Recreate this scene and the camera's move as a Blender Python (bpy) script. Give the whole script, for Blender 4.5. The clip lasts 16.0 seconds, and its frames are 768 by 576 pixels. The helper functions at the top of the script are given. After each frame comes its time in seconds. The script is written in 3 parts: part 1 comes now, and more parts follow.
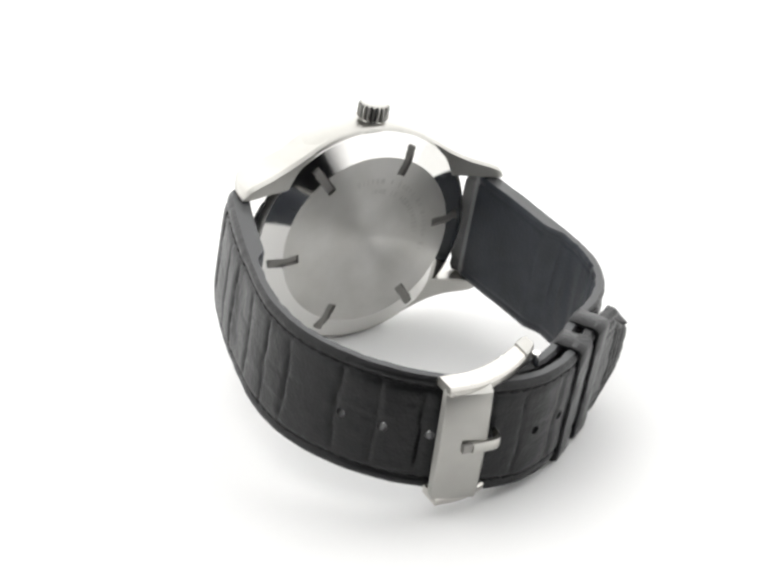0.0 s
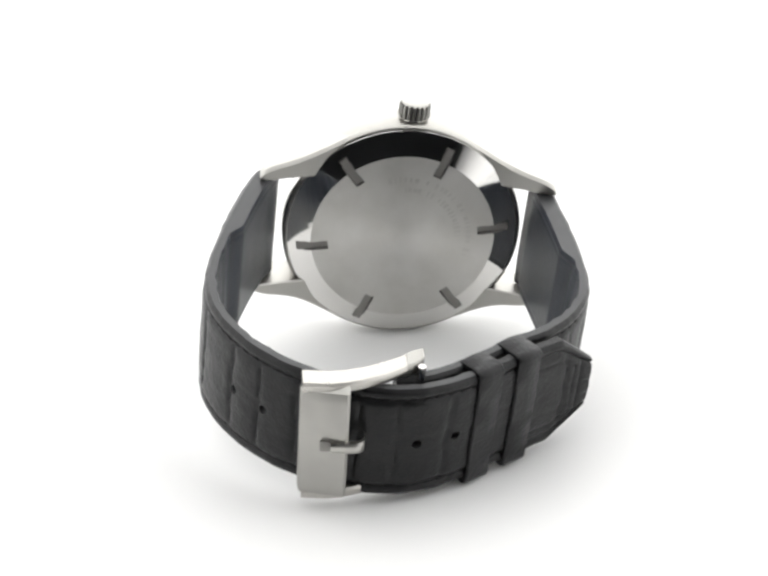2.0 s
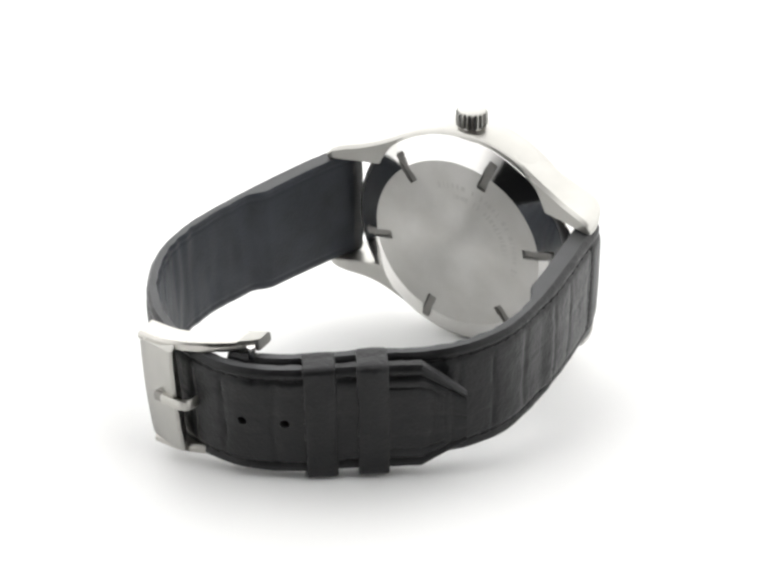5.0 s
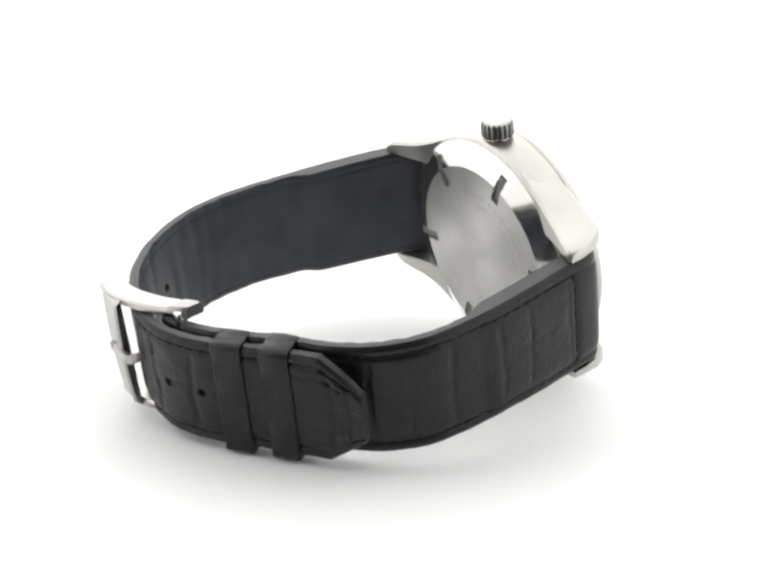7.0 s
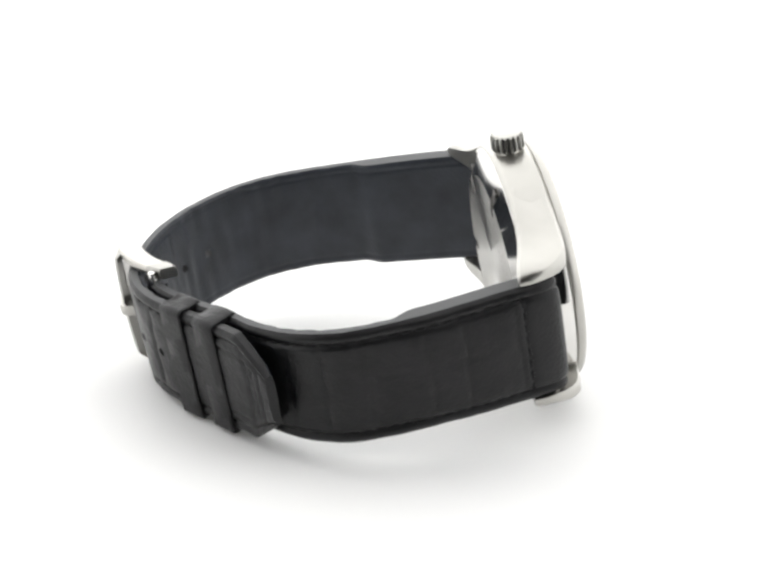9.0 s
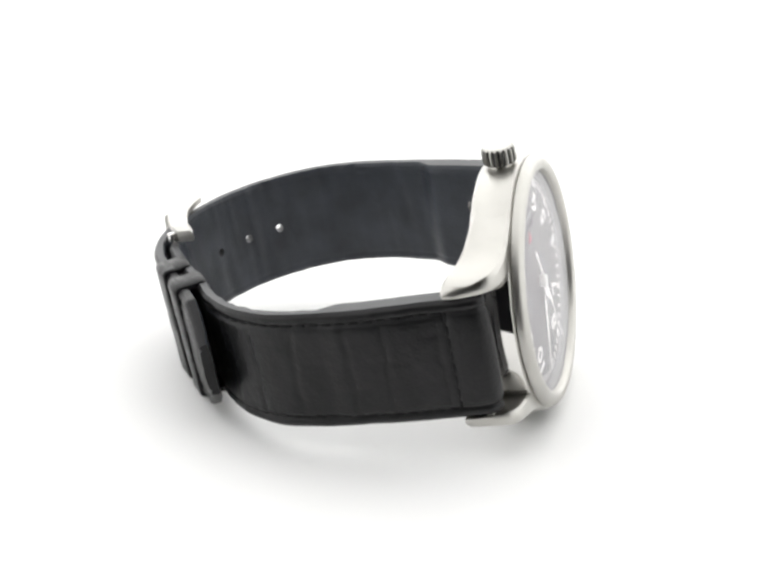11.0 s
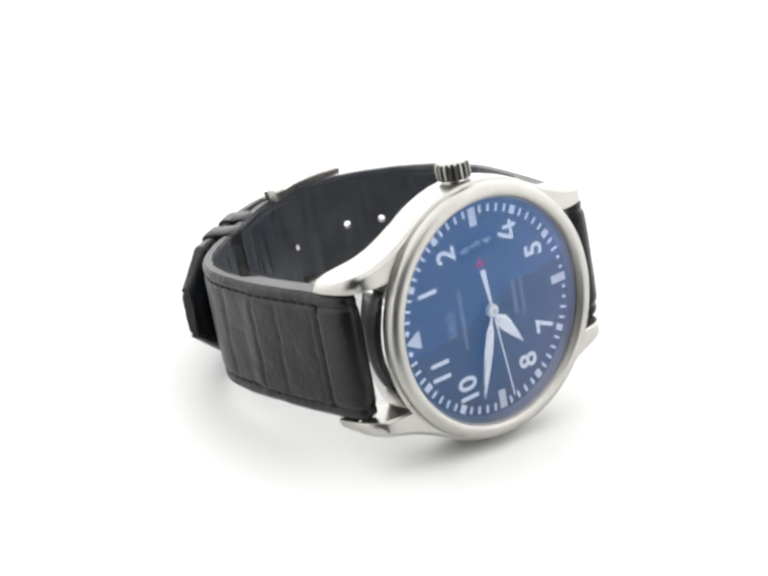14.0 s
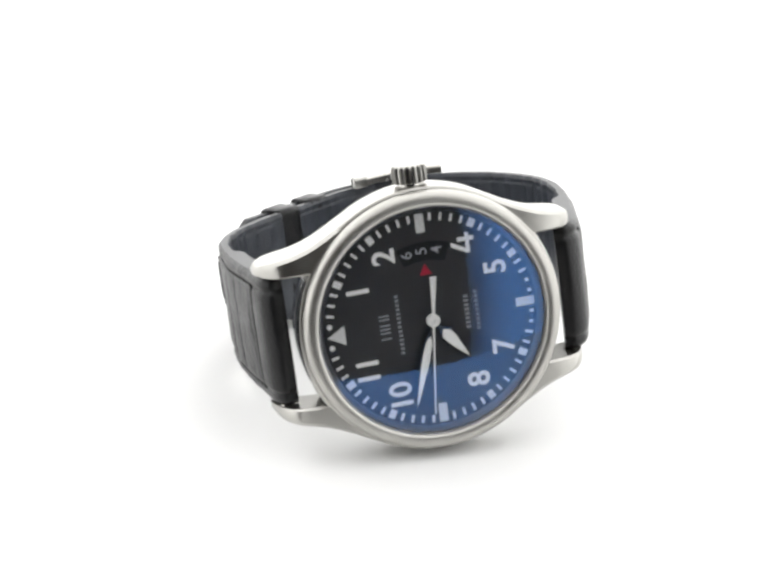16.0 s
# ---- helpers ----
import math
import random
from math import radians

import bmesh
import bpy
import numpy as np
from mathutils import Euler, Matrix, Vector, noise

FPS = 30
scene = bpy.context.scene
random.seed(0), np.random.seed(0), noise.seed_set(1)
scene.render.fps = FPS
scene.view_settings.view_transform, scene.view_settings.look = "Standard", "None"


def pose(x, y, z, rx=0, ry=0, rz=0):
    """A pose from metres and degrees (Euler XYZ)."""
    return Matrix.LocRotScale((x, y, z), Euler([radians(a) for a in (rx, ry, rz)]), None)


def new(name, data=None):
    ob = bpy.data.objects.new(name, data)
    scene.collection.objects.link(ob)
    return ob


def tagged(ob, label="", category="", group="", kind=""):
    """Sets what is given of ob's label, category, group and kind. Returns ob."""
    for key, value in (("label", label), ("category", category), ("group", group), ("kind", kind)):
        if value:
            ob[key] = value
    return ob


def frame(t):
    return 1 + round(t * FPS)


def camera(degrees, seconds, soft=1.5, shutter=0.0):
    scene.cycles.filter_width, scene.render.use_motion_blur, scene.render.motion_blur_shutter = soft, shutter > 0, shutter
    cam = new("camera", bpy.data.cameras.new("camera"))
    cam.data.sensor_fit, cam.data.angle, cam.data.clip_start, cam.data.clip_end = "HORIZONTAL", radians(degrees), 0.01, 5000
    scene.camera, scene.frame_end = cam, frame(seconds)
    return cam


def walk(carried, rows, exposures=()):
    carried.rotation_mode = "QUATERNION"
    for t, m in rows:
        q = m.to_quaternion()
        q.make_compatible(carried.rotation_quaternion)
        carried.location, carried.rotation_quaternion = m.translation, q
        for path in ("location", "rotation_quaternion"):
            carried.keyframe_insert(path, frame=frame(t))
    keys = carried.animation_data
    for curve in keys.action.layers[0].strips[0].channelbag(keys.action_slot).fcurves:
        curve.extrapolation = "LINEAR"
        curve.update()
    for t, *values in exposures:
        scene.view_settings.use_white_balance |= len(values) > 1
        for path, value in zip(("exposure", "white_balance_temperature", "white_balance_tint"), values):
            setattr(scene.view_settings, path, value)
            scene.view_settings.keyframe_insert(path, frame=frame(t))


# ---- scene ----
MM = 0.001
SPIN = [(0.0, 210.17), (0.5, 204.2), (1.0, 198.1), (1.5, 192.0), (2.0, 185.8), (2.5, 179.7), (3.0, 173.6), (3.5, 167.5),
        (4.0, 161.4), (4.5, 155.2), (5.0, 149.1), (5.5, 143.0), (6.0, 136.9), (6.5, 130.9), (7.0, 124.9), (7.5, 119.0),
        (8.0, 113.0), (8.5, 107.0), (9.0, 100.8), (9.5, 94.7), (10.0, 88.5), (10.5, 82.3), (11.0, 76.1), (11.5, 69.8),
        (12.0, 63.5), (12.5, 57.4), (13.0, 51.3), (13.5, 45.2), (14.0, 39.2), (14.5, 33.2), (15.0, 27.1), (15.5, 21.1),
        (16.0, 15.0)]
LIFT = 20.9 * MM      # height of the case's centre over the table

# ---- camera: stands still before the turntable ----
cam = camera(24.06, 16.0, soft=2.9)
STAND = Matrix.Translation((0, -0.26985, 0.10997 + LIFT)) @ Matrix.Rotation(radians(0.653), 4, "Z") @ Matrix.Rotation(radians(90 - 22.89), 4, "X")
walk(cam, [(0.0, STAND), (16.0, STAND)], exposures=[(0.0, 0.12), (12.5, 0.12), (14.0, 0.19), (16.0, 0.24)])

# ---- world: the dim room around the light tent ----
world = bpy.data.worlds.new("room_dim")
scene.world = world
world.use_nodes = True
world.node_tree.nodes["Background"].inputs["Color"].default_value = (0.9, 0.95, 1.0, 1)
world.node_tree.nodes["Background"].inputs["Strength"].default_value = 0.02


# ---- materials ----
def material(name, color=(0.5, 0.5, 0.5), rough=0.5, metal=0.0, spec=0.5):
    m = bpy.data.materials.new(name)
    m.use_nodes = True
    b = m.node_tree.nodes["Principled BSDF"]
    b.inputs["Base Color"].default_value = (*color, 1)
    b.inputs["Roughness"].default_value = rough
    b.inputs["Metallic"].default_value = metal
    b.inputs["Specular IOR Level"].default_value = spec
    return m


def node(m, kind, **inputs):
    n = m.node_tree.nodes.new(kind)
    for k, v in inputs.items():
        n.inputs[k.replace("_", " ")].default_value = v
    return n


def link(m, a, b):
    m.node_tree.links.new(a, b)


def bsdf(m):
    return m.node_tree.nodes["Principled BSDF"]


def bumped(m, height, strength, distance):
    n = node(m, "ShaderNodeBump", Strength=strength, Distance=distance)
    link(m, height, n.inputs["Height"])
    link(m, n.outputs["Normal"], bsdf(m).inputs["Normal"])
    return n


def varied(m, source, low, high, target):
    r = m.node_tree.nodes.new("ShaderNodeMapRange")
    r.inputs["To Min"].default_value, r.inputs["To Max"].default_value = low, high
    link(m, source, r.inputs["Value"])
    link(m, r.outputs["Result"], bsdf(m).inputs[target])


def noise_of(m, scale, detail=3.0, stretch=(1, 1, 1)):
    c = m.node_tree.nodes.new("ShaderNodeTexCoord")
    p = m.node_tree.nodes.new("ShaderNodeMapping")
    p.inputs["Scale"].default_value = stretch
    n = node(m, "ShaderNodeTexNoise", Scale=scale, Detail=detail)
    link(m, c.outputs["Object"], p.inputs["Vector"])
    link(m, p.outputs["Vector"], n.inputs["Vector"])
    return n.outputs["Fac"]


def colored(m, source, a, b):
    r = m.node_tree.nodes.new("ShaderNodeValToRGB")
    r.color_ramp.elements[0].position, r.color_ramp.elements[1].position = 0.3, 0.7
    r.color_ramp.elements[0].color, r.color_ramp.elements[1].color = (*a, 1), (*b, 1)
    link(m, source, r.inputs["Fac"])
    link(m, r.outputs["Color"], bsdf(m).inputs["Base Color"])


def brushed_steel(name="brushed_steel", tone=1.0, low=0.24, high=0.4):
    m = material(name, (0.48, 0.47, 0.45), 0.3, 1.0)
    grain = noise_of(m, 900, 2, (0.06, 1, 1))
    varied(m, grain, low, high, "Roughness")
    bumped(m, grain, 0.05, 0.00002)
    colored(m, noise_of(m, 120), tuple(tone * v for v in (0.395, 0.387, 0.364)), tuple(tone * v for v in (0.455, 0.447, 0.422)))
    return m


def polished_steel(name="polished_steel", color=(0.72, 0.71, 0.69), rough=0.05):
    m = material(name, color, rough, 1.0)
    varied(m, noise_of(m, 400), rough, 2 * rough, "Roughness")
    return m


def turned_steel():
    """Sunburst finish: turned round the axis of the case."""
    m = material("turned_steel", (0.56, 0.55, 0.53), 0.33, 1.0)
    colored(m, noise_of(m, 140, 4), (0.5, 0.49, 0.465), (0.6, 0.59, 0.57))
    t = m.node_tree.nodes.new("ShaderNodeTangent")
    t.direction_type, t.axis = "RADIAL", "Z"
    link(m, t.outputs["Tangent"], bsdf(m).inputs["Tangent"])
    bsdf(m).inputs["Anisotropic"].default_value = 0.9
    bsdf(m).inputs["Anisotropic Rotation"].default_value = 0.25
    c = m.node_tree.nodes.new("ShaderNodeTexCoord")
    v = m.node_tree.nodes.new("ShaderNodeVectorMath")
    v.operation = "LENGTH"
    link(m, c.outputs["Object"], v.inputs[0])
    n = node(m, "ShaderNodeTexNoise", Scale=4000.0, Detail=2.0)
    n.noise_dimensions = "1D"
    link(m, v.outputs["Value"], n.inputs["W"])
    varied(m, n.outputs["Fac"], 0.26, 0.42, "Roughness")
    bumped(m, n.outputs["Fac"], 0.04, 0.00002)
    return m


def leather(name, a, b, rough, spec, bump):
    m = material(name, a, rough, 0.0, spec)
    c = m.node_tree.nodes.new("ShaderNodeTexCoord")
    v = node(m, "ShaderNodeTexVoronoi", Scale=1900.0)
    link(m, c.outputs["Object"], v.inputs["Vector"])
    big = noise_of(m, 160, 4)
    colored(m, big, a, b)
    varied(m, big, rough - 0.08, rough + 0.1, "Roughness")
    mix = m.node_tree.nodes.new("ShaderNodeMath")
    mix.operation = "ADD"
    link(m, v.outputs["Distance"], mix.inputs[0])
    link(m, big, mix.inputs[1])
    bumped(m, mix.outputs[0], bump, 0.00012)
    return m


def crystal_glass():
    """Sapphire with a blue anti-reflection coating: clear, with a faint blue gloss that pales at a flat angle."""
    m = bpy.data.materials.new("coated_sapphire")
    m.use_nodes = True
    nt = m.node_tree
    nt.nodes.remove(bsdf(m))
    clear = nt.nodes.new("ShaderNodeBsdfTransparent")
    gloss = nt.nodes.new("ShaderNodeBsdfGlossy")
    gloss.inputs["Roughness"].default_value = 0.015
    tint = nt.nodes.new("ShaderNodeValToRGB")
    stops = ((0.05, (0.07, 0.225, 0.62)), (0.27, (0.09, 0.245, 0.6)), (0.42, (0.25, 0.34, 0.7)), (0.51, (0.72, 0.7, 0.9)), (0.62, (1.0, 0.97, 1.0)), (1.0, (1.0, 1.0, 1.0)))
    ramp = tint.color_ramp.elements
    for k, (at, color) in enumerate(stops):
        e = ramp[k] if k < 2 else ramp.new(at)
        e.position, e.color = at, (*color, 1)
    facing = nt.nodes.new("ShaderNodeLayerWeight")
    facing.inputs["Blend"].default_value = 0.5
    mix = nt.nodes.new("ShaderNodeMixShader")
    link(m, facing.outputs["Facing"], tint.inputs["Fac"])
    link(m, tint.outputs["Color"], gloss.inputs["Color"])
    rise = nt.nodes.new("ShaderNodeFloatCurve")
    curve = rise.mapping.curves[0].points
    curve[0].location, curve[1].location = (0.0, 0.14), (1.0, 0.45)
    for at, value in ((0.4, 0.14), (0.5, 0.147), (0.6, 0.165), (0.8, 0.24)):
        curve.new(at, value)
    rise.mapping.update()
    link(m, facing.outputs["Facing"], rise.inputs["Value"])
    link(m, rise.outputs["Value"], mix.inputs["Fac"])
    link(m, clear.outputs["BSDF"], mix.inputs[1])
    link(m, gloss.outputs["BSDF"], mix.inputs[2])
    link(m, mix.outputs["Shader"], nt.nodes["Material Output"].inputs["Surface"])
    return m


def lit_cloth(name, strength, front):
    """White diffuser cloth of the light tent, lit from behind by its lamps."""
    m = material(name, (0.5, 0.5, 0.5), 0.9)
    bsdf(m).inputs["Emission Color"].default_value = (1.0, 0.997, 0.99, 1)
    c = m.node_tree.nodes.new("ShaderNodeTexCoord")
    x = m.node_tree.nodes.new("ShaderNodeSeparateXYZ")
    fall = m.node_tree.nodes.new("ShaderNodeMapRange")
    fall.interpolation_type = "SMOOTHSTEP"
    # the lamps stand behind the cloth: their light falls off towards its front edge
    for key, value in (("From Min", front), ("From Max", front + 0.16), ("To Min", 0.02 * strength), ("To Max", strength)):
        fall.inputs[key].default_value = value
    link(m, c.outputs["Object"], x.inputs["Vector"])
    link(m, x.outputs["Y"], fall.inputs["Value"])
    link(m, fall.outputs["Result"], bsdf(m).inputs["Emission Strength"])
    return m


ARM_STEEL = polished_steel("polished_buckle_steel", (0.5, 0.485, 0.455), 0.2)
TENT_FRONT, ROOF_FRONT = -0.49, -0.8
BEZEL_STEEL = brushed_steel("satin_bezel_steel", 1.08, 0.31, 0.47)
STEEL, BUCKLE_STEEL, POLISHED, TURNED = brushed_steel("brushed_steel", 1.1), brushed_steel("satin_buckle_steel", 0.92), polished_steel(), turned_steel()
LEATHER = leather("black_grained_leather", (0.0035, 0.0035, 0.004), (0.008, 0.008, 0.009), 0.36, 0.32, 0.42)
LINING = leather("dark_grey_lining_leather", (0.019, 0.022, 0.0285), (0.038, 0.0435, 0.054), 0.38, 0.5, 0.32)
EDGE = leather("painted_leather_edge", (0.028, 0.029, 0.031), (0.05, 0.051, 0.054), 0.42, 0.45, 0.05)
THREAD = material("black_thread", (0.006, 0.006, 0.007), 0.6, 0.0, 0.25)
DIAL_BLACK = material("matt_black_dial", (0.03, 0.03, 0.0305), 0.45, 0.0, 0.5)
bumped(DIAL_BLACK, noise_of(DIAL_BLACK, 3000), 0.06, 0.00002)
WINDOW_BLACK = material("date_disc_black", (0.018, 0.018, 0.0185), 0.5, 0.0, 0.2)
LUME = material("white_lume_paint", (0.96, 0.955, 0.92), 0.6)
LUME_GREY = material("grey_lume_paint", (0.78, 0.79, 0.77), 0.6)
PRINT = material("grey_dial_print", (0.27, 0.275, 0.29), 0.6)
DATE_PRINT = material("dim_date_print", (0.36, 0.37, 0.39), 0.6)
RED = material("red_dial_print", (0.45, 0.02, 0.05), 0.5)
SILVER = material("rhodium_hand_metal", (0.75, 0.75, 0.74), 0.18, 1.0)
ETCH = material("etched_steel", (0.5, 0.49, 0.47), 0.48, 1.0)
# steel darkened in its colour for the shade in slots and the pin notch
SHADED_SLOT = material("shaded_slot_steel", (0.27, 0.262, 0.25), 0.5, 1.0)
# crown grooves: shade and dark reflection put into the steel's colour
SHADED_GROOVE = material("shaded_groove_steel", (0.2, 0.196, 0.19), 0.42, 1.0)
FLANGE = material("grey_flange_metal", (0.22, 0.22, 0.23), 0.4, 1.0)
GLASS = crystal_glass()
WHITE_SHEET = material("white_sweep_sheet", (0.79, 0.79, 0.785), 0.6, 0.0, 0.25)
colored(WHITE_SHEET, noise_of(WHITE_SHEET, 14, 3), (0.775, 0.775, 0.765), (0.8, 0.8, 0.795))
DARK_ROOM = material("dark_room_paint", (0.05, 0.05, 0.055), 0.9)
CLOTH_BACK = lit_cloth("lit_back_cloth", 1.5, TENT_FRONT)
CLOTH_TOP, CLOTH_SIDE = lit_cloth("lit_top_cloth", 1.0, ROOF_FRONT), lit_cloth("lit_side_cloth", 1.05, TENT_FRONT)


# ---- mesh helpers ----
def mesh_object(name, bm, materials, smooth=True):
    me = bpy.data.meshes.new(name)
    bmesh.ops.recalc_face_normals(bm, faces=bm.faces)
    for f in bm.faces:
        f.smooth = smooth
    bm.to_mesh(me)
    bm.free()
    for m in materials if isinstance(materials, (list, tuple)) else [materials]:
        me.materials.append(m)
    me.set_sharp_from_angle(angle=radians(38))
    return new(name, me)


def box(bm, x0, x1, y0, y1, z0, z1, bevel=0.0):
    r = bmesh.ops.create_cube(bm, size=1.0)
    vs = r["verts"]
    for v in vs:
        v.co = Vector(((x0 + x1) / 2 + v.co.x * (x1 - x0), (y0 + y1) / 2 + v.co.y * (y1 - y0), (z0 + z1) / 2 + v.co.z * (z1 - z0)))
    if bevel:
        edges = {e for v in vs for e in v.link_edges}
        bmesh.ops.bevel(bm, geom=list(edges), offset=bevel, segments=2, affect="EDGES", profile=0.5)
    return bm


def lathe(bm, profile, seg=128, height=None):
    """Turns (r, z) in mm round the z axis; height(r, angle) adds to z."""
    rings = []
    for r, z in profile:
        if r < 1e-6:
            rings.append([bm.verts.new((0, 0, z * MM))])
            continue
        ring = []
        for k in range(seg):
            a = 2 * math.pi * k / seg
            dz = height(r, a) if height else 0.0
            ring.append(bm.verts.new((r * math.cos(a) * MM, r * math.sin(a) * MM, (z + dz) * MM)))
        rings.append(ring)
    for a, b in zip(rings, rings[1:]):
        for k in range(seg):
            q = [a[k % len(a)], a[(k + 1) % len(a)], b[(k + 1) % len(b)], b[k % len(b)]]
            q = list(dict.fromkeys(q))
            if len(q) > 2:
                bm.faces.new(q)
    return bm


def loft(bm, sections, closed=False):
    """Joins rings of points (mm) of equal length; caps the ends unless closed."""
    rings = [[bm.verts.new(Vector(p) * MM) for p in s] for s in sections]
    n = len(rings[0])
    pairs = list(zip(rings, rings[1:])) + ([(rings[-1], rings[0])] if closed else [])
    for a, b in pairs:
        for k in range(n):
            bm.faces.new([a[k], a[(k + 1) % n], b[(k + 1) % n], b[k]])
    if not closed:
        bm.faces.new(rings[0])
        bm.faces.new(rings[-1])
    return bm


def prism(bm, outline, z0, z1):
    """A flat plate with the outline (x, y) in mm from z0 to z1."""
    return loft(bm, [[(x, y, z0) for x, y in outline], [(x, y, z1) for x, y in outline]])


def spline(points, step=0.5):
    """A smooth curve through points (y, z), sampled every step mm."""
    p = [Vector(q) for q in points]
    p = [2 * p[0] - p[1]] + p + [2 * p[-1] - p[-2]]
    fine = []
    for a, b, c, d in zip(p, p[1:], p[2:], p[3:]):
        for k in range(40):
            t = k / 40
            fine.append(0.5 * (2 * b + (c - a) * t + (2 * a - 5 * b + 4 * c - d) * t * t + (3 * b - a - 3 * c + d) * t ** 3))
    fine.append(p[-2])
    run = [0.0]
    for a, b in zip(fine, fine[1:]):
        run.append(run[-1] + (b - a).length)
    n = max(2, round(run[-1] / step))
    at = np.linspace(0, run[-1], n + 1)
    ys, zs = np.interp(at, run, [q.x for q in fine]), np.interp(at, run, [q.y for q in fine])
    return at, np.stack([ys, zs], 1)


# ---- the table: one white sweep that rises behind ----
def build_setting():
    # the sheet lies flat and rolls down over the table's front edge
    top = [(0.495, 0.0), (-0.07, 0.0)] + [(-0.07 - 0.035 * math.sin(a), -0.035 + 0.035 * math.cos(a)) for a in np.linspace(0.1, math.pi / 2, 16)] + [(-0.105, -0.16)]
    under = [(-0.1, -0.16)] + [(-0.07 - 0.03 * math.sin(a), -0.035 + 0.03 * math.cos(a)) for a in np.linspace(math.pi / 2, 0.1, 16)] + [(-0.07, -0.005), (0.495, -0.005)]
    bm = loft(bmesh.new(), [[(x / MM, y / MM, z / MM) for y, z in top + under] for x in (-0.355, 0.355)])
    tagged(mesh_object("table", bm, WHITE_SHEET), "smooth white table sheet under the watch", "table", kind="structure")
    for name, x0, x1 in (("tent_wall_east", 0.36, 0.365), ("tent_wall_west", -0.365, -0.36)):
        tagged(mesh_object(name, box(bmesh.new(), x0, x1, TENT_FRONT, 0.52, -0.4, 0.7), CLOTH_SIDE, False), "lit white diffuser cloth of the light tent", "wall", kind="structure")
    tagged(mesh_object("tent_wall_north", box(bmesh.new(), -0.36, 0.36, 0.5, 0.505, -0.4, 0.7), CLOTH_BACK, False), "lit white diffuser cloth behind the table", "wall", kind="structure")
    tagged(mesh_object("tent_ceiling", box(bmesh.new(), -0.36, 0.36, ROOF_FRONT, 0.49, 0.7, 0.705), CLOTH_TOP, False), "lit white diffuser cloth over the table", "ceiling", kind="structure")
    for name, b in (("wall_south", (-2, 2, -2.05, -2, -0.8, 1.8)), ("wall_north", (-2, 2, 2, 2.05, -0.8, 1.8)), ("wall_east", (2, 2.05, -2, 2, -0.8, 1.8)),
                    ("wall_west", (-2.05, -2, -2, 2, -0.8, 1.8)), ("floor", (-2, 2, -2, 2, -0.85, -0.8)), ("ceiling", (-2, 2, -2, 2, 1.8, 1.85))):
        tagged(mesh_object(name, box(bmesh.new(), *b), DARK_ROOM, False), "dim plain grey painted room surface", name.split("_")[0], kind="structure")


build_setting()

# ---- the wristwatch: x to the crown, y to twelve, z out of the dial, in mm ----
watch = tagged(new("wristwatch"), "steel wristwatch with black dial and black crocodile leather strap", "wristwatch")
LEAN = Matrix(((-0.09024, -0.99589, -0.00777), (0.17061, -0.00777, -0.98531), (0.9812, -0.09024, 0.17061))).to_4x4()
SEAT = Matrix.Translation((-1.4618 * MM, -20.7827 * MM, LIFT)) @ LEAN
DIAL_SEAT = SEAT @ Matrix.Translation((0, 0, -1.05 * MM))
HAND_SEAT = SEAT @ Matrix.Translation((0, 0, -0.5 * MM))


def part(name, bm, materials, parent=None, label="", smooth=True):
    ob = mesh_object(name, bm, materials, smooth)
    ob.parent = parent or watch
    if parent is None:
        ob.matrix_basis = SEAT
    return tagged(ob, label) if label else ob


def clock(hours, r):
    a = hours / 12 * 2 * math.pi
    return r * math.sin(a), r * math.cos(a)


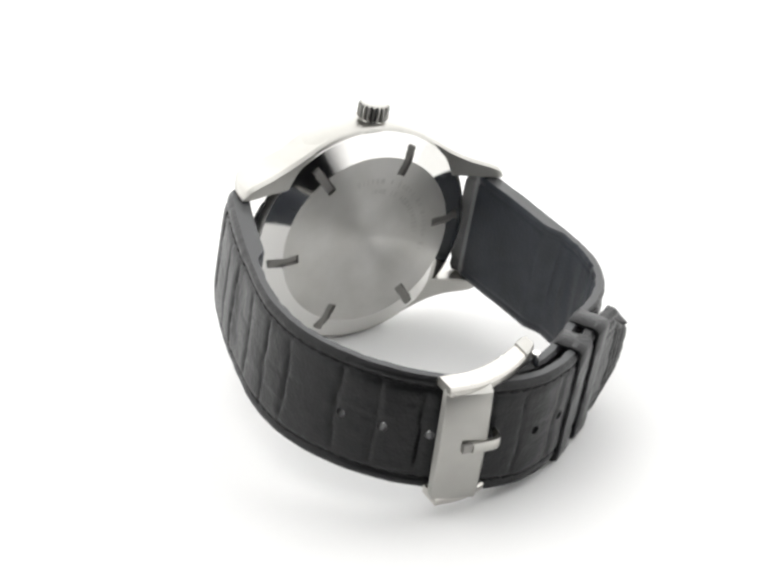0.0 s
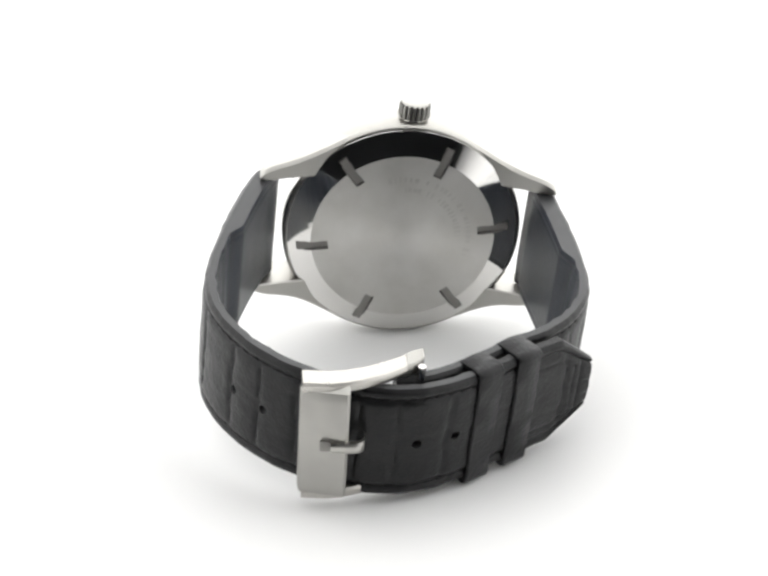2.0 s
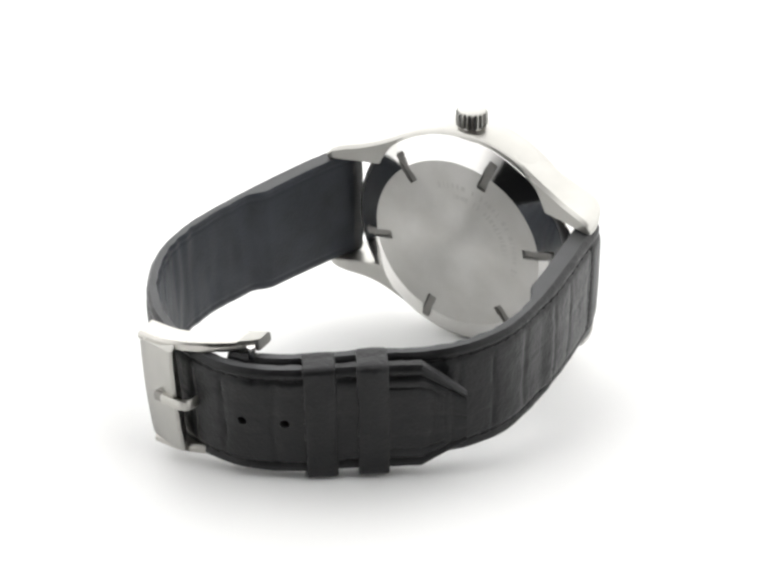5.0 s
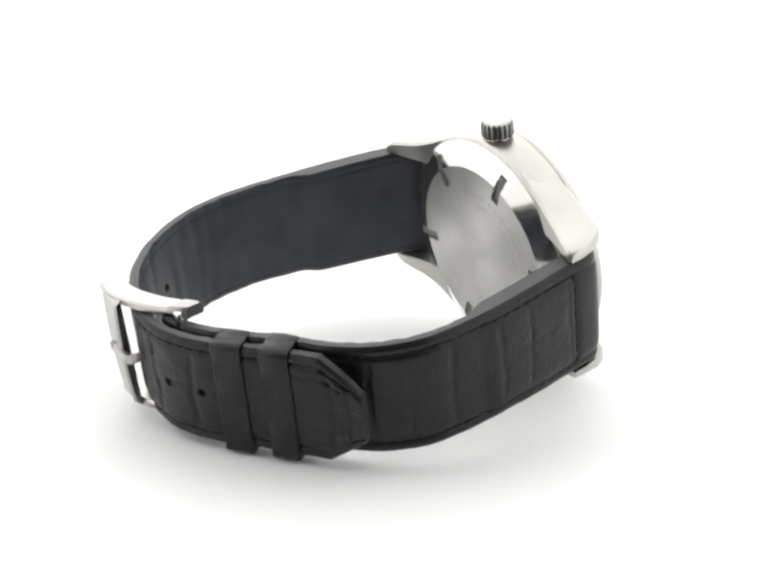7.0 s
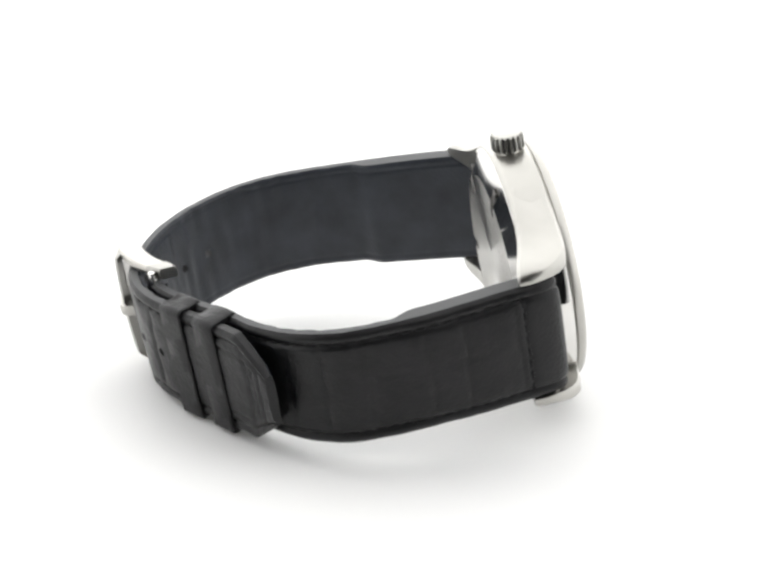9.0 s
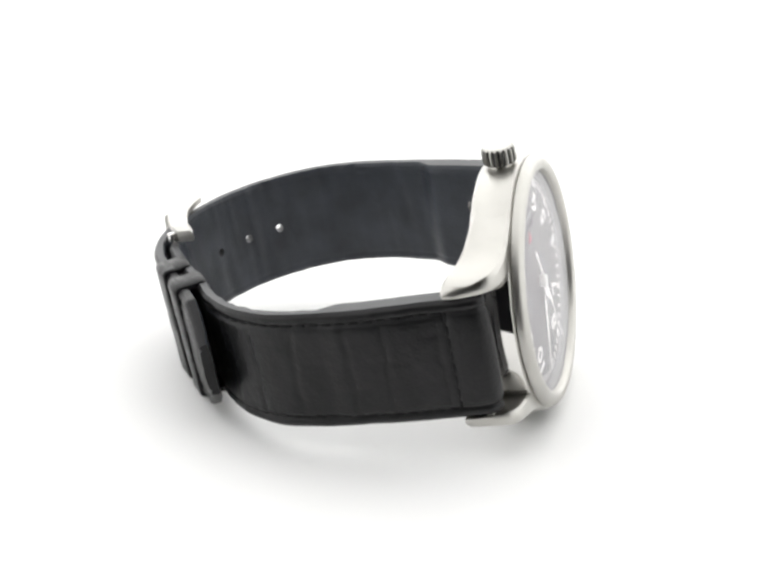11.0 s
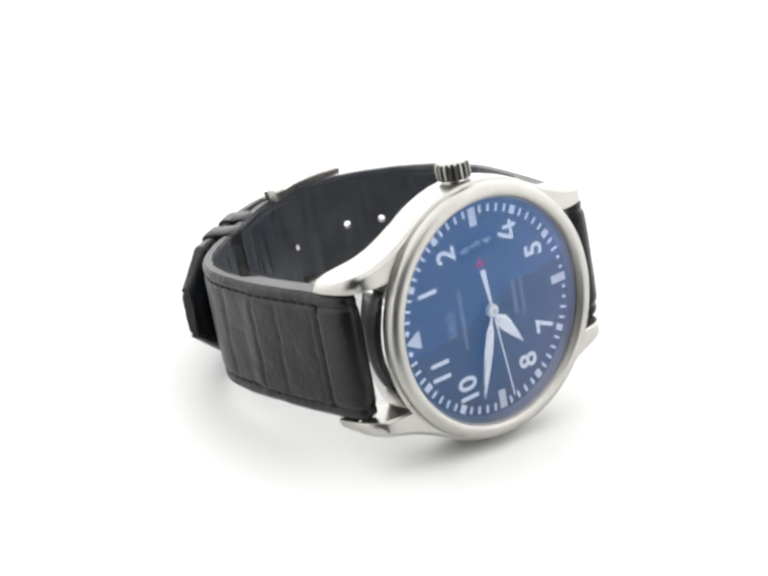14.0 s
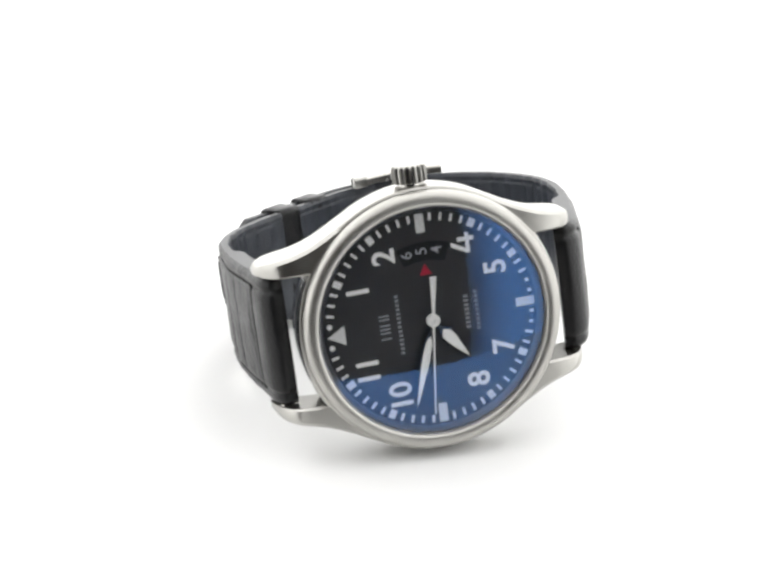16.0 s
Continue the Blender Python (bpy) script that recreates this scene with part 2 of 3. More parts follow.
def build_case():
    bm = bmesh.new()
    lathe(bm, [(16.9, -4.0), (19.6, -4.3), (20.05, -4.05), (20.35, -3.5), (20.5, -1.0), (20.45, 1.0), (20.3, 1.72), (19.9, 2.0), (16.9, 2.0), (16.9, -4.0)], 160)
    ys = [9.0, 11.5, 14.0, 16.0, 17.6, 19.0, 20.3, 21.5, 22.5, 23.3, 24.0, 24.5, 24.85]
    outer = [18.3, 16.9, 15.5, 14.5, 13.85, 13.4, 13.1, 12.85, 12.6, 12.35, 12.0, 11.6, 11.1]
    top = [1.92, 1.92, 1.9, 1.86, 1.8, 1.7, 1.52, 1.2, 0.65, -0.2, -1.5, -3.1, -4.7]
    low = [-3.9, -4.15, -4.45, -4.75, -5.1, -5.5, -5.9, -6.3, -6.6, -6.8, -6.95, -7.0, -6.9]
    lugs = []
    for sx in (1, -1):
        for sy in (1, -1):
            sections = []
            for y, o, t, b in zip(ys, outer, top, low):
                i, c = max(10.15, math.sqrt(max(0.0, 17.0 ** 2 - y * y))), min(0.55, (t - b) * 0.25)
                ring = [(i, b + 0.2), (i + 0.2, b), (o - c, b), (o, b + c), (o, t - c), (o - c, t), (i + 0.3, t), (i, t - 0.3)]
                sections.append([(sx * x, sy * y, z) for x, z in ring])
            lugs.append(loft(bmesh.new(), sections))
    for f in bm.faces:
        c = f.calc_center_median() / MM
        f.material_index = int(abs(c.x) < 9.0 and abs(c.y) > 15 and -3.6 < c.z < 1.4)
    case = part("case", bm, [STEEL, POLISHED], label="satin brushed steel case with curved lugs")
    for b in lugs:
        part("lug", b, STEEL, case)
    for sy in (1, -1):
        bar = bmesh.new()
        sec = [[(x, sy * 23.1 + 0.75 * math.cos(a), -3.2 + 0.75 * math.sin(a)) for a in np.linspace(0, 2 * math.pi, 12, endpoint=False)] for x in (-10.3, 10.3)]
        part("spring_bar", loft(bar, sec), POLISHED, case)
    bm = lathe(bmesh.new(), [(17.25, 2.02), (19.7, 2.02), (19.9, 2.25), (19.9, 2.65), (19.7, 3.2), (19.3, 3.58), (18.8, 3.78), (18.2, 3.8), (17.8, 3.66), (17.6, 3.35), (17.25, 2.02)], 160)
    part("bezel", bm, BEZEL_STEEL, label="rounded satin steel bezel")
    bm = lathe(bmesh.new(), [(16.6, 1.55), (17.2, 1.55), (17.45, 2.7), (17.3, 2.7), (16.6, 1.55)], 128)
    part("flange_ring", bm, FLANGE)
    rs = [3, 6, 9, 12, 14.5, 16.5, 17.5]

    def dome(r):
        return 4.7 + math.sqrt(87 * 87 - r * r) - 87

    glass = part("crystal", lathe(bmesh.new(), [(0, dome(0) - 0.5)] + [(r, dome(r) - 0.5) for r in rs] + [(17.55, dome(17.55))] + [(r, dome(r)) for r in rs[::-1]] + [(0, dome(0))], 128), GLASS, label="clear sapphire glass with blue reflections")
    glass.visible_shadow = False


def build_back():
    angles = [radians(20.5 + 60 * k) for k in range(6)]

    def slot(r, a):
        if not 12.75 < r < 18.1:
            return 0.0
        for s in angles:
            d = (a - s + math.pi) % (2 * math.pi) - math.pi
            if abs(d) * r < 0.72 and abs(d) < 1:
                return 0.5
        return 0.0

    radii = [12.6, 12.74, 12.76, 13.5, 14.3, 15.1, 15.6, 16.2, 17.0, 17.6, 18.08, 18.12, 18.6, 19.2]
    disc = [(0.0, -6.0), (3, -6.0), (7, -6.0), (10, -6.0)] + [(r, -6.0) for r in radii if r <= 15.6]

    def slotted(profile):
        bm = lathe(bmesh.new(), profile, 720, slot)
        # sunken slot faces take the darker tone: recess shade as colour
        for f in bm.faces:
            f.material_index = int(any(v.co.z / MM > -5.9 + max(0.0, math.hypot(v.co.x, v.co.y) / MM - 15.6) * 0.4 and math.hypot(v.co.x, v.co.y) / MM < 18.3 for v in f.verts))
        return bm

    back = part("case_back", slotted(disc), [TURNED, SHADED_SLOT], label="screwed steel case back with six slots")
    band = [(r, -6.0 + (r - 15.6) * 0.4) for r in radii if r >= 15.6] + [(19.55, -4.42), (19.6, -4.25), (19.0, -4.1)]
    part("polished_ring", slotted(band), [POLISHED, SHADED_SLOT], back, "mirror polished sloping ring")
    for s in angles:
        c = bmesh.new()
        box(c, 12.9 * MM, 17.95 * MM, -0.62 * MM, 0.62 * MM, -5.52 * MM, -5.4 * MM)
        ob = part("slot_floor", c, SHADED_SLOT, back)
        ob.matrix_basis = Matrix.Rotation(s, 4, "Z")
    # worn engraving that cannot be read: bars of uneven size on two arcs
    rng = random.Random(5)
    for r, n, a0, a1 in ((11.2, 27, -22, 104), (9.3, 19, -8, 84)):
        a = radians(a0)
        for k in range(n):
            a += radians((a1 - a0) / n)
            if rng.random() < 0.14:
                continue
            w, h = rng.choice((0.13, 0.2, 0.3, 0.36)), rng.uniform(0.38, 0.6)
            b = bmesh.new()
            box(b, (r - h) * MM, (r + h) * MM, -w * MM, w * MM, -6.012 * MM, -5.99 * MM)
            part("engraved_mark", b, ETCH, back).matrix_basis = Matrix.Rotation(a + radians(rng.uniform(-0.5, 0.5)), 4, "Z")


def build_crown():
    bm = bmesh.new()
    ribs = 18

    def ring(x, r, depth):
        pts = []
        for k in range(ribs * 6):
            a = 2 * math.pi * k / (ribs * 6)
            rr = r - (depth * 1.3 if k % 6 in (3, 4) else depth * 0.7 if k % 6 in (2, 5) else 0.0)
            pts.append((x, rr * math.cos(a), -1.15 + rr * math.sin(a)))
        return pts
    loft(bm, [ring(20.7, 2.0, 0), ring(20.75, 2.4, 0.15), ring(20.95, 2.65, 0.42), ring(22.9, 2.65, 0.42), ring(23.25, 2.5, 0.2), ring(23.5, 2.2, 0.0), ring(23.65, 1.3, 0.0)])
    # faces deep between the ribs are coloured dark, as shade would leave them
    for f in bm.faces:
        c = f.calc_center_median() / MM
        f.material_index = int(20.8 < c.x < 23.1 and math.hypot(c.y, c.z + 1.15) < 2.38)
    crown = part("crown", bm, [STEEL, SHADED_GROOVE], label="fluted steel winding crown")
    tube = [[(x, 2.0 * math.cos(a), -1.15 + 2.0 * math.sin(a)) for a in np.linspace(0, 2 * math.pi, 32, endpoint=False)] for x in (19.8, 21.0)]
    part("crown_tube", loft(bmesh.new(), tube), POLISHED, crown)


def letters(name, text, size, x, y, z, parent, m, bold=0.0, spread=1.0):
    """Raised characters, upright to twelve o'clock (y), centred on x, y; sizes in mm."""
    cu = bpy.data.curves.new(name, "FONT")
    cu.body, cu.size, cu.align_x, cu.align_y = text, size * MM * 1.37, "CENTER", "CENTER"
    cu.offset, cu.extrude, cu.space_character = bold * MM, 0.02 * MM, spread
    tmp = new(name, cu)
    me = bpy.data.meshes.new_from_object(tmp.evaluated_get(bpy.context.evaluated_depsgraph_get()))
    bpy.data.objects.remove(tmp)
    me.materials.clear()
    me.materials.append(m)
    xs, ys = [v.co.x for v in me.vertices], [v.co.y for v in me.vertices]
    me.transform(Matrix.Translation((-(min(xs) + max(xs)) / 2, -(min(ys) + max(ys)) / 2, 0)))
    ob = new(name, me)
    ob.parent = parent
    ob.matrix_basis = Matrix.Translation((x * MM, y * MM, z * MM))
    return ob


def plate(name, outline, z0, z1, m, parent=None, label=""):
    return part(name, prism(bmesh.new(), outline, z0, z1), m, parent, label)


def bar_at(name, hours, r0, r1, width, m, dial, z=2.5):
    ob = plate(name, [(-width / 2, r0), (width / 2, r0), (width / 2, r1), (-width / 2, r1)], 0, 0.07, m, dial)
    ob.matrix_basis = Matrix.Translation((0, 0, z * MM)) @ Matrix.Rotation(-hours / 12 * 2 * math.pi, 4, "Z")
    return ob


def open_four(x, y, dial):
    """The bold four, open at the top: stem, crossbar and slanted stroke."""
    bm = prism(bmesh.new(), [(0.3, -1.8), (0.95, -1.8), (0.95, 0.75), (0.3, 0.75)], 0.0, 0.06)
    prism(bm, [(-1.55, -1.05), (1.55, -1.05), (1.55, -0.45), (-1.55, -0.45)], 0.0, 0.064)
    prism(bm, [(-1.55, -0.5), (-0.85, -0.5), (0.35, 1.8), (-0.4, 1.8)], 0.0, 0.068)
    ob = part("numeral", bm, LUME, dial, smooth=False)
    ob.matrix_basis = Matrix.Translation((x * MM, y * MM, 2.5 * MM))


def build_dial():
    dial = part("dial", lathe(bmesh.new(), [(0, 2.1), (16.95, 2.1), (16.95, 2.5), (0, 2.5)], 128), DIAL_BLACK, label="matt black dial with white numerals")
    dial.matrix_basis = DIAL_SEAT
    for n, dx in ((1, 0), (2, 0), (4, 0), (5, 0), (7, 0), (8, 0), (10, 0.1), (11, 0.1)):
        x, y = clock(n, 12.35)
        if n == 4:
            open_four(x, y, dial)
        else:
            letters("numeral", str(n), 3.5, x, y, 2.54, dial, LUME, 0.1, 0.95)
    for k in range(60):
        if k in (0, 1, 59, 15, 30, 45):
            continue
        five, short = k % 5 == 0, k in (28, 29, 31, 32)
        r0, r1, w = (15.0, 16.35, 1.05) if five else ((15.5, 16.1, 0.5) if short else (15.1, 16.3, 0.42))
        bar_at("minute_mark", k / 5, r0, r1, w, LUME, dial)
    for h in (3, 6, 9):
        bar_at("hour_bar", h, 13.4, 16.3, 1.35, LUME_GREY, dial)
    plate("triangle_mark", [(-1.5, 13.4), (1.5, 13.4), (0, 16.2)], 2.5, 2.57, LUME_GREY, dial)
    for s in (-1, 1):
        x, y = clock(s / 5, 15.7)
        plate("dot", [(x + 0.42 * math.cos(a), y + 0.42 * math.sin(a)) for a in np.linspace(0, 2 * math.pi, 20, endpoint=False)], 2.5, 2.57, LUME, dial)
    arc = [clock(h, 12.0) for h in np.linspace(2.32, 3.68, 14)] + [clock(h, 9.1) for h in np.linspace(3.68, 2.32, 14)]
    window = plate("date_window", arc, 2.5, 2.53, WINDOW_BLACK, dial, "black date window with three white dates")
    for text, x, y in (("6", 10.3, 2.65), ("5", 10.6, 0.3), ("4", 10.45, -2.0)):
        letters("date", text, 1.75, x, y, 2.56, window, DATE_PRINT, 0.03)
    plate("date_pointer", [(8.6, 0.0), (6.9, 0.95), (6.9, -0.95)], 2.5, 2.58, RED, dial, "red date pointer")
    # maker's mark and small print as plain bars
    for x, w, h in ((-1.8, 0.3, 1.6), (-0.9, 0.3, 1.6), (-0.3, 0.3, 1.6), (0.3, 0.3, 1.6), (1.2, 0.3, 1.6), (1.75, 0.3, 1.6)):
        plate("maker_mark", [(x - w / 2, 7.25 - h / 2), (x + w / 2, 7.25 - h / 2), (x + w / 2, 7.25 + h / 2), (x - w / 2, 7.25 + h / 2)], 2.5, 2.53, PRINT, dial)
    for y, h, x0, x1, n in ((5.0, 0.6, -4.6, 4.9, 14), (-5.6, 0.75, -2.5, 3.0, 8), (-7.2, 0.6, -3.0, 3.5, 9)):
        step = (x1 - x0) / n
        for k in range(n):
            x = x0 + k * step
            plate("print_bar", [(x, y - h / 2), (x + step * 0.6, y - h / 2), (x + step * 0.6, y + h / 2), (x, y + h / 2)], 2.5, 2.53, PRINT, dial)


def hand_pose(degrees):
    return HAND_SEAT @ Matrix.Rotation(-radians(degrees), 4, "Z")


def build_hands():
    hour = plate("hour_hand", [(-0.3, 0), (-0.3, 1.6), (-1.15, 2.9), (-1.05, 4.4), (-0.55, 6.9), (0, 9.0), (0.55, 6.9), (1.05, 4.4), (1.15, 2.9), (0.3, 1.6), (0.3, 0)], 2.68, 2.78, SILVER, label="pointed white lume hour hand")
    plate("lume", [(-0.85, 3.0), (-0.8, 4.4), (-0.35, 6.9), (0, 8.3), (0.35, 6.9), (0.8, 4.4), (0.85, 3.0), (0, 2.2)], 2.78, 2.83, LUME, hour)
    hour.matrix_basis = hand_pose(232.5)
    minute = plate("minute_hand", [(-0.25, 0), (-0.25, 1.8), (-0.75, 3.4), (-0.85, 6.5), (-0.45, 11.2), (0, 14.3), (0.45, 11.2), (0.85, 6.5), (0.75, 3.4), (0.25, 1.8), (0.25, 0)], 2.93, 3.03, SILVER, label="long pointed white lume minute hand")
    plate("lume", [(-0.5, 3.5), (-0.6, 6.5), (-0.28, 11.2), (0, 13.4), (0.28, 11.2), (0.6, 6.5), (0.5, 3.5), (0, 2.4)], 3.03, 3.08, LUME, minute)
    minute.matrix_basis = hand_pose(287.8)
    seconds = plate("seconds_hand", [(-0.14, 0), (-0.11, 14.6), (0.11, 14.6), (0.14, 0), (0.5, -6.8), (-0.5, -6.8)], 3.2, 3.28, LUME, label="thin white seconds hand with broad tail")
    part("hub", lathe(bmesh.new(), [(0.25, 3.55), (0.9, 3.5), (1.0, 3.35), (1.0, 2.6), (0.25, 2.6)], 32), LUME, seconds)
    seconds.matrix_basis = hand_pose(180)
    return seconds


# ---- the strap ----
LONG_SIDE = [(-21.4, -0.9), (-23.7, -1.1), (-25.7, -3.4), (-28.1, -10.0), (-30.3, -17.5), (-32.2, -25.0), (-33.8, -34.0), (-33.2, -42.9), (-29.5, -51.1), (-24.0, -57.4),
             (-17.5, -61.5), (-10.7, -63.8), (-4.0, -63.8), (2.3, -61.4), (8.3, -57.3), (14.6, -52.9), (19.9, -49.5), (24.9, -46.6)]
SHORT_SIDE = [(21.3, -1.1), (23.4, -1.4), (24.6, -3.6), (25.3, -10.0), (26.0, -17.0), (26.4, -24.0), (26.4, -30.0), (25.5, -36.0), (22.4, -42.1), (18.0, -46.8), (12.8, -50.5), (6.9, -55.0), (1.4, -58.8), (-2.6, -60.7), (-6.8, -61.5)]


def ease(x, a, b):
    t = min(1.0, max(0.0, (x - a) / (b - a)))
    return t * t * (3 - 2 * t)


class Strap:
    """One half of the strap: its outer line in y, z, with width, thickness and relief along it."""

    def __init__(self, line, side, thin_at, total_tip):
        self.at, self.line = spline(line, 0.5)
        d = np.gradient(self.line, axis=0)
        d /= np.linalg.norm(d, axis=1)[:, None]
        self.out = np.stack([d[:, 1], -d[:, 0]], 1) * side
        self.side, self.thin_at, self.tip = side, thin_at, total_tip
        self.length = self.at[-1]

    def nearest(self, p):
        return float(self.at[np.argmin(np.hypot(*(self.line - np.array(p)).T))])

    def half(self, s):
        w = 9.95 - 0.6 * ease(s, 8, 38) if self.tip else 9.95 - 0.2 * ease(s, 12, 24) - 0.35 * ease(s, 38, 55)
        if self.tip and s > self.length - 6.5:
            w = min(w, 4.4 + (self.length - s) * 0.75)
        return w

    def shift(self, s):
        return 0.2 * ease(s, 45, 75) if self.tip else -0.1 * ease(s, 5, 20) + 0.3 * ease(s, 40, 58)

    def thick(self, s):
        t = 3.5 - 1.5 * ease(s, self.thin_at, self.thin_at + 4)
        return t - 1.3 * (1 - ease(s, 0.0, 6.0)) - (0.5 * ease(s, self.length - 4, self.length) if self.tip else 0)

    def relief(self, s, u):
        """u: -1 to 1 across. Padded body, creased scales, sunken seam line."""
        pad = 1 - ease(s, self.thin_at, self.thin_at + 4)
        h = (0.55 * pad + 0.12) * (1 - abs(u) ** 5) - 0.12
        if s > 8.8:
            wob = 0.16 * math.sin(u * 4.1 + s * 0.37) + 0.1 * math.sin(u * 11 + s)
            pitch = 7.4
            k = (s + wob + 1.1 * math.sin(s * 0.31) + 1.5) % pitch
            body = 1 - abs(u / 0.8) ** 8 if abs(u) < 0.8 else 0
            across, along, dome = (0.26, 1.6, 1.0) if self.side > 0 else (0.15, 1.5, 0.55)
            h -= across * math.exp(-((k - pitch / 2) / 0.34) ** 2) * body
            for v, a in ((-0.33, 0.05), (0.12, 0.07), (0.5, 0.05)):
                h -= along * a * math.exp(-((u - v - 0.03 * math.sin(s * 0.7)) / 0.022) ** 2) * body * (0.5 + 0.5 * math.sin(s * 0.43 + v * 9))
            # each scale is domed and sits a little higher or lower than its neighbours
            row = math.floor((s + wob + 1.1 * math.sin(s * 0.31) + 1.5) / pitch + 0.5)
            column = (u > -0.33) + (u > 0.12) + (u > 0.5) if self.side > 0 else 0
            across_scale = abs((k + pitch / 2) % pitch / pitch * 2 - 1)
            h += dome * (0.16 * noise.noise((row * 3.7 + 0.3, column * 5.3 + 0.6, 2.0 * self.side)) + 0.14) * (1 - across_scale ** 4) * body
            h += 0.1 * noise.noise((u * 2.2, s * 0.3, self.side)) + 0.06 * noise.noise((u * 7, s * 0.9, 4.0 * self.side))
        if self.tip and s > self.length - 12:
            h -= 0.28 * math.exp(-((self.length - s - 2.1) / 0.28) ** 2) * (1 if abs(u) < 0.82 else 0)
            h -= 0.22 * math.exp(-((self.length - s - 3.5) / 0.25) ** 2) * (1 if abs(u) < 0.62 else 0)
            h -= 0.22 * math.exp(-((abs(u) - 0.62) / 0.03) ** 2) * (1 if self.length - s > 3.3 else 0)
        h -= 0.34 * math.exp(-((abs(u) - 0.81) / 0.04) ** 2)
        h -= 0.5 * ease(abs(u), 0.94, 1.0)
        if s < 1.6:
            h -= 0.7 * (1 - ease(s, 0, 1.6))
        h -= 0.28 * math.exp(-((s - 8.0) / 0.45) ** 2) * (1 if abs(u) < 0.82 else 0)
        return h

    def place(self, s, u, inner=0.0):
        """The point at s along, u across; inner: 0 on the outer face, 1 on the lining."""
        y, z = np.interp(s, self.at, self.line[:, 0]), np.interp(s, self.at, self.line[:, 1])
        ny, nz = np.interp(s, self.at, self.out[:, 0]), np.interp(s, self.at, self.out[:, 1])
        soft = 0.25 * ease(abs(u), 0.93, 1.0)
        d = (1 - inner) * self.relief(s, u) - inner * (self.thick(s) - soft - 0.12 * math.exp(-((abs(u) - 0.86) / 0.03) ** 2)) + inner * 0.26 * ease(s, 22, 30) * noise.noise((s * 0.55, u * 0.9, 7.0))
        py, pz = y + ny * d, z + nz * d
        if inner and s < 6:
            # the lining runs straight from the folded end
            far = self.place(6.0, u, 1.0) / MM
            py, pz = -self.side * 21.9 + (far.y + self.side * 21.9) * s / 6, -3.4 + (far.z + 3.4) * s / 6
        return Vector((self.shift(s) + u * self.half(s), py, pz)) * MM

    def frame_at(self, s, u, depth):
        y, z = np.interp(s, self.at, self.line[:, 0]), np.interp(s, self.at, self.line[:, 1])
        ny, nz = np.interp(s, self.at, self.out[:, 0]), np.interp(s, self.at, self.out[:, 1])
        n = Vector((0, ny, nz)).normalized()
        x = Vector((1, 0, 0))
        t = n.cross(x)
        m = Matrix((x, t, n)).transposed().to_4x4()
        m.translation = Vector((self.shift(s) + u * self.half(s), y + n.y * depth, z + n.z * depth)) * MM
        return m

    def mesh(self, holes=()):
        bm = bmesh.new()
        us = [-1, -0.985, -0.96, -0.93, -0.9, -0.87, -0.845, -0.825, -0.81, -0.795, -0.775] + list(np.linspace(-0.75, 0.75, 33)) + [0.775, 0.795, 0.81, 0.825, 0.845, 0.87, 0.9, 0.93, 0.96, 0.985, 1]
        ss = list(np.arange(0, self.length, 0.4)) + [self.length]
        grids = []
        for inner in (0.0, 1.0):
            grids.append([[bm.verts.new(self.place(s, u, inner)) for u in us] for s in ss])
        gone = set()
        mid = len(us) // 2
        for h in holes:
            i0 = min(range(len(ss)), key=lambda i: abs(ss[i] - h)) - 2
            j0 = mid - 2
            gone |= {(i, j) for i in range(i0, i0 + 4) for j in range(j0, j0 + 4)}
            rim = [(i0, j0 + k) for k in range(4)] + [(i0 + k, j0 + 4) for k in range(4)] + [(i0 + 4, j0 + 4 - k) for k in range(4)] + [(i0 + 4 - k, j0) for k in range(4)]
            circles = []
            for g, inner in zip(grids, (0.0, 1.0)):
                c = []
                for i, j in rim:
                    dx, dy = us[j] * self.half(h), ss[i] - ss[i0 + 2]
                    n = math.hypot(dx, dy)
                    c.append(bm.verts.new(self.place(ss[i0 + 2] + dy / n * 0.74, dx / n * 0.74 / self.half(h), inner)))
                for k in range(16):
                    (i, j), (p, q) = rim[k], rim[(k + 1) % 16]
                    f = bm.faces.new([g[i][j], g[p][q], c[(k + 1) % 16], c[k]])
                    f.material_index = int(inner)
                circles.append(c)
            for k in range(16):
                bm.faces.new([circles[0][k], circles[0][(k + 1) % 16], circles[1][(k + 1) % 16], circles[1][k]]).material_index = 2
        for g, mat in zip(grids, (0, 1)):
            for i in range(len(ss) - 1):
                for j in range(len(us) - 1):
                    if (i, j) not in gone:
                        bm.faces.new([g[i][j], g[i][j + 1], g[i + 1][j + 1], g[i + 1][j]]).material_index = mat
        a, b = grids
        n, m = len(ss) - 1, len(us) - 1
        for i in range(n):
            for j in (0, m):
                bm.faces.new([a[i][j], a[i + 1][j], b[i + 1][j], b[i][j]]).material_index = 0 if self.tip and ss[i] > self.length - 24 else 2
        for j in range(m):
            for i in (0, n):
                bm.faces.new([a[i][j], a[i][j + 1], b[i][j + 1], b[i][j]]).material_index = 0 if self.tip and i else 2
        return bm


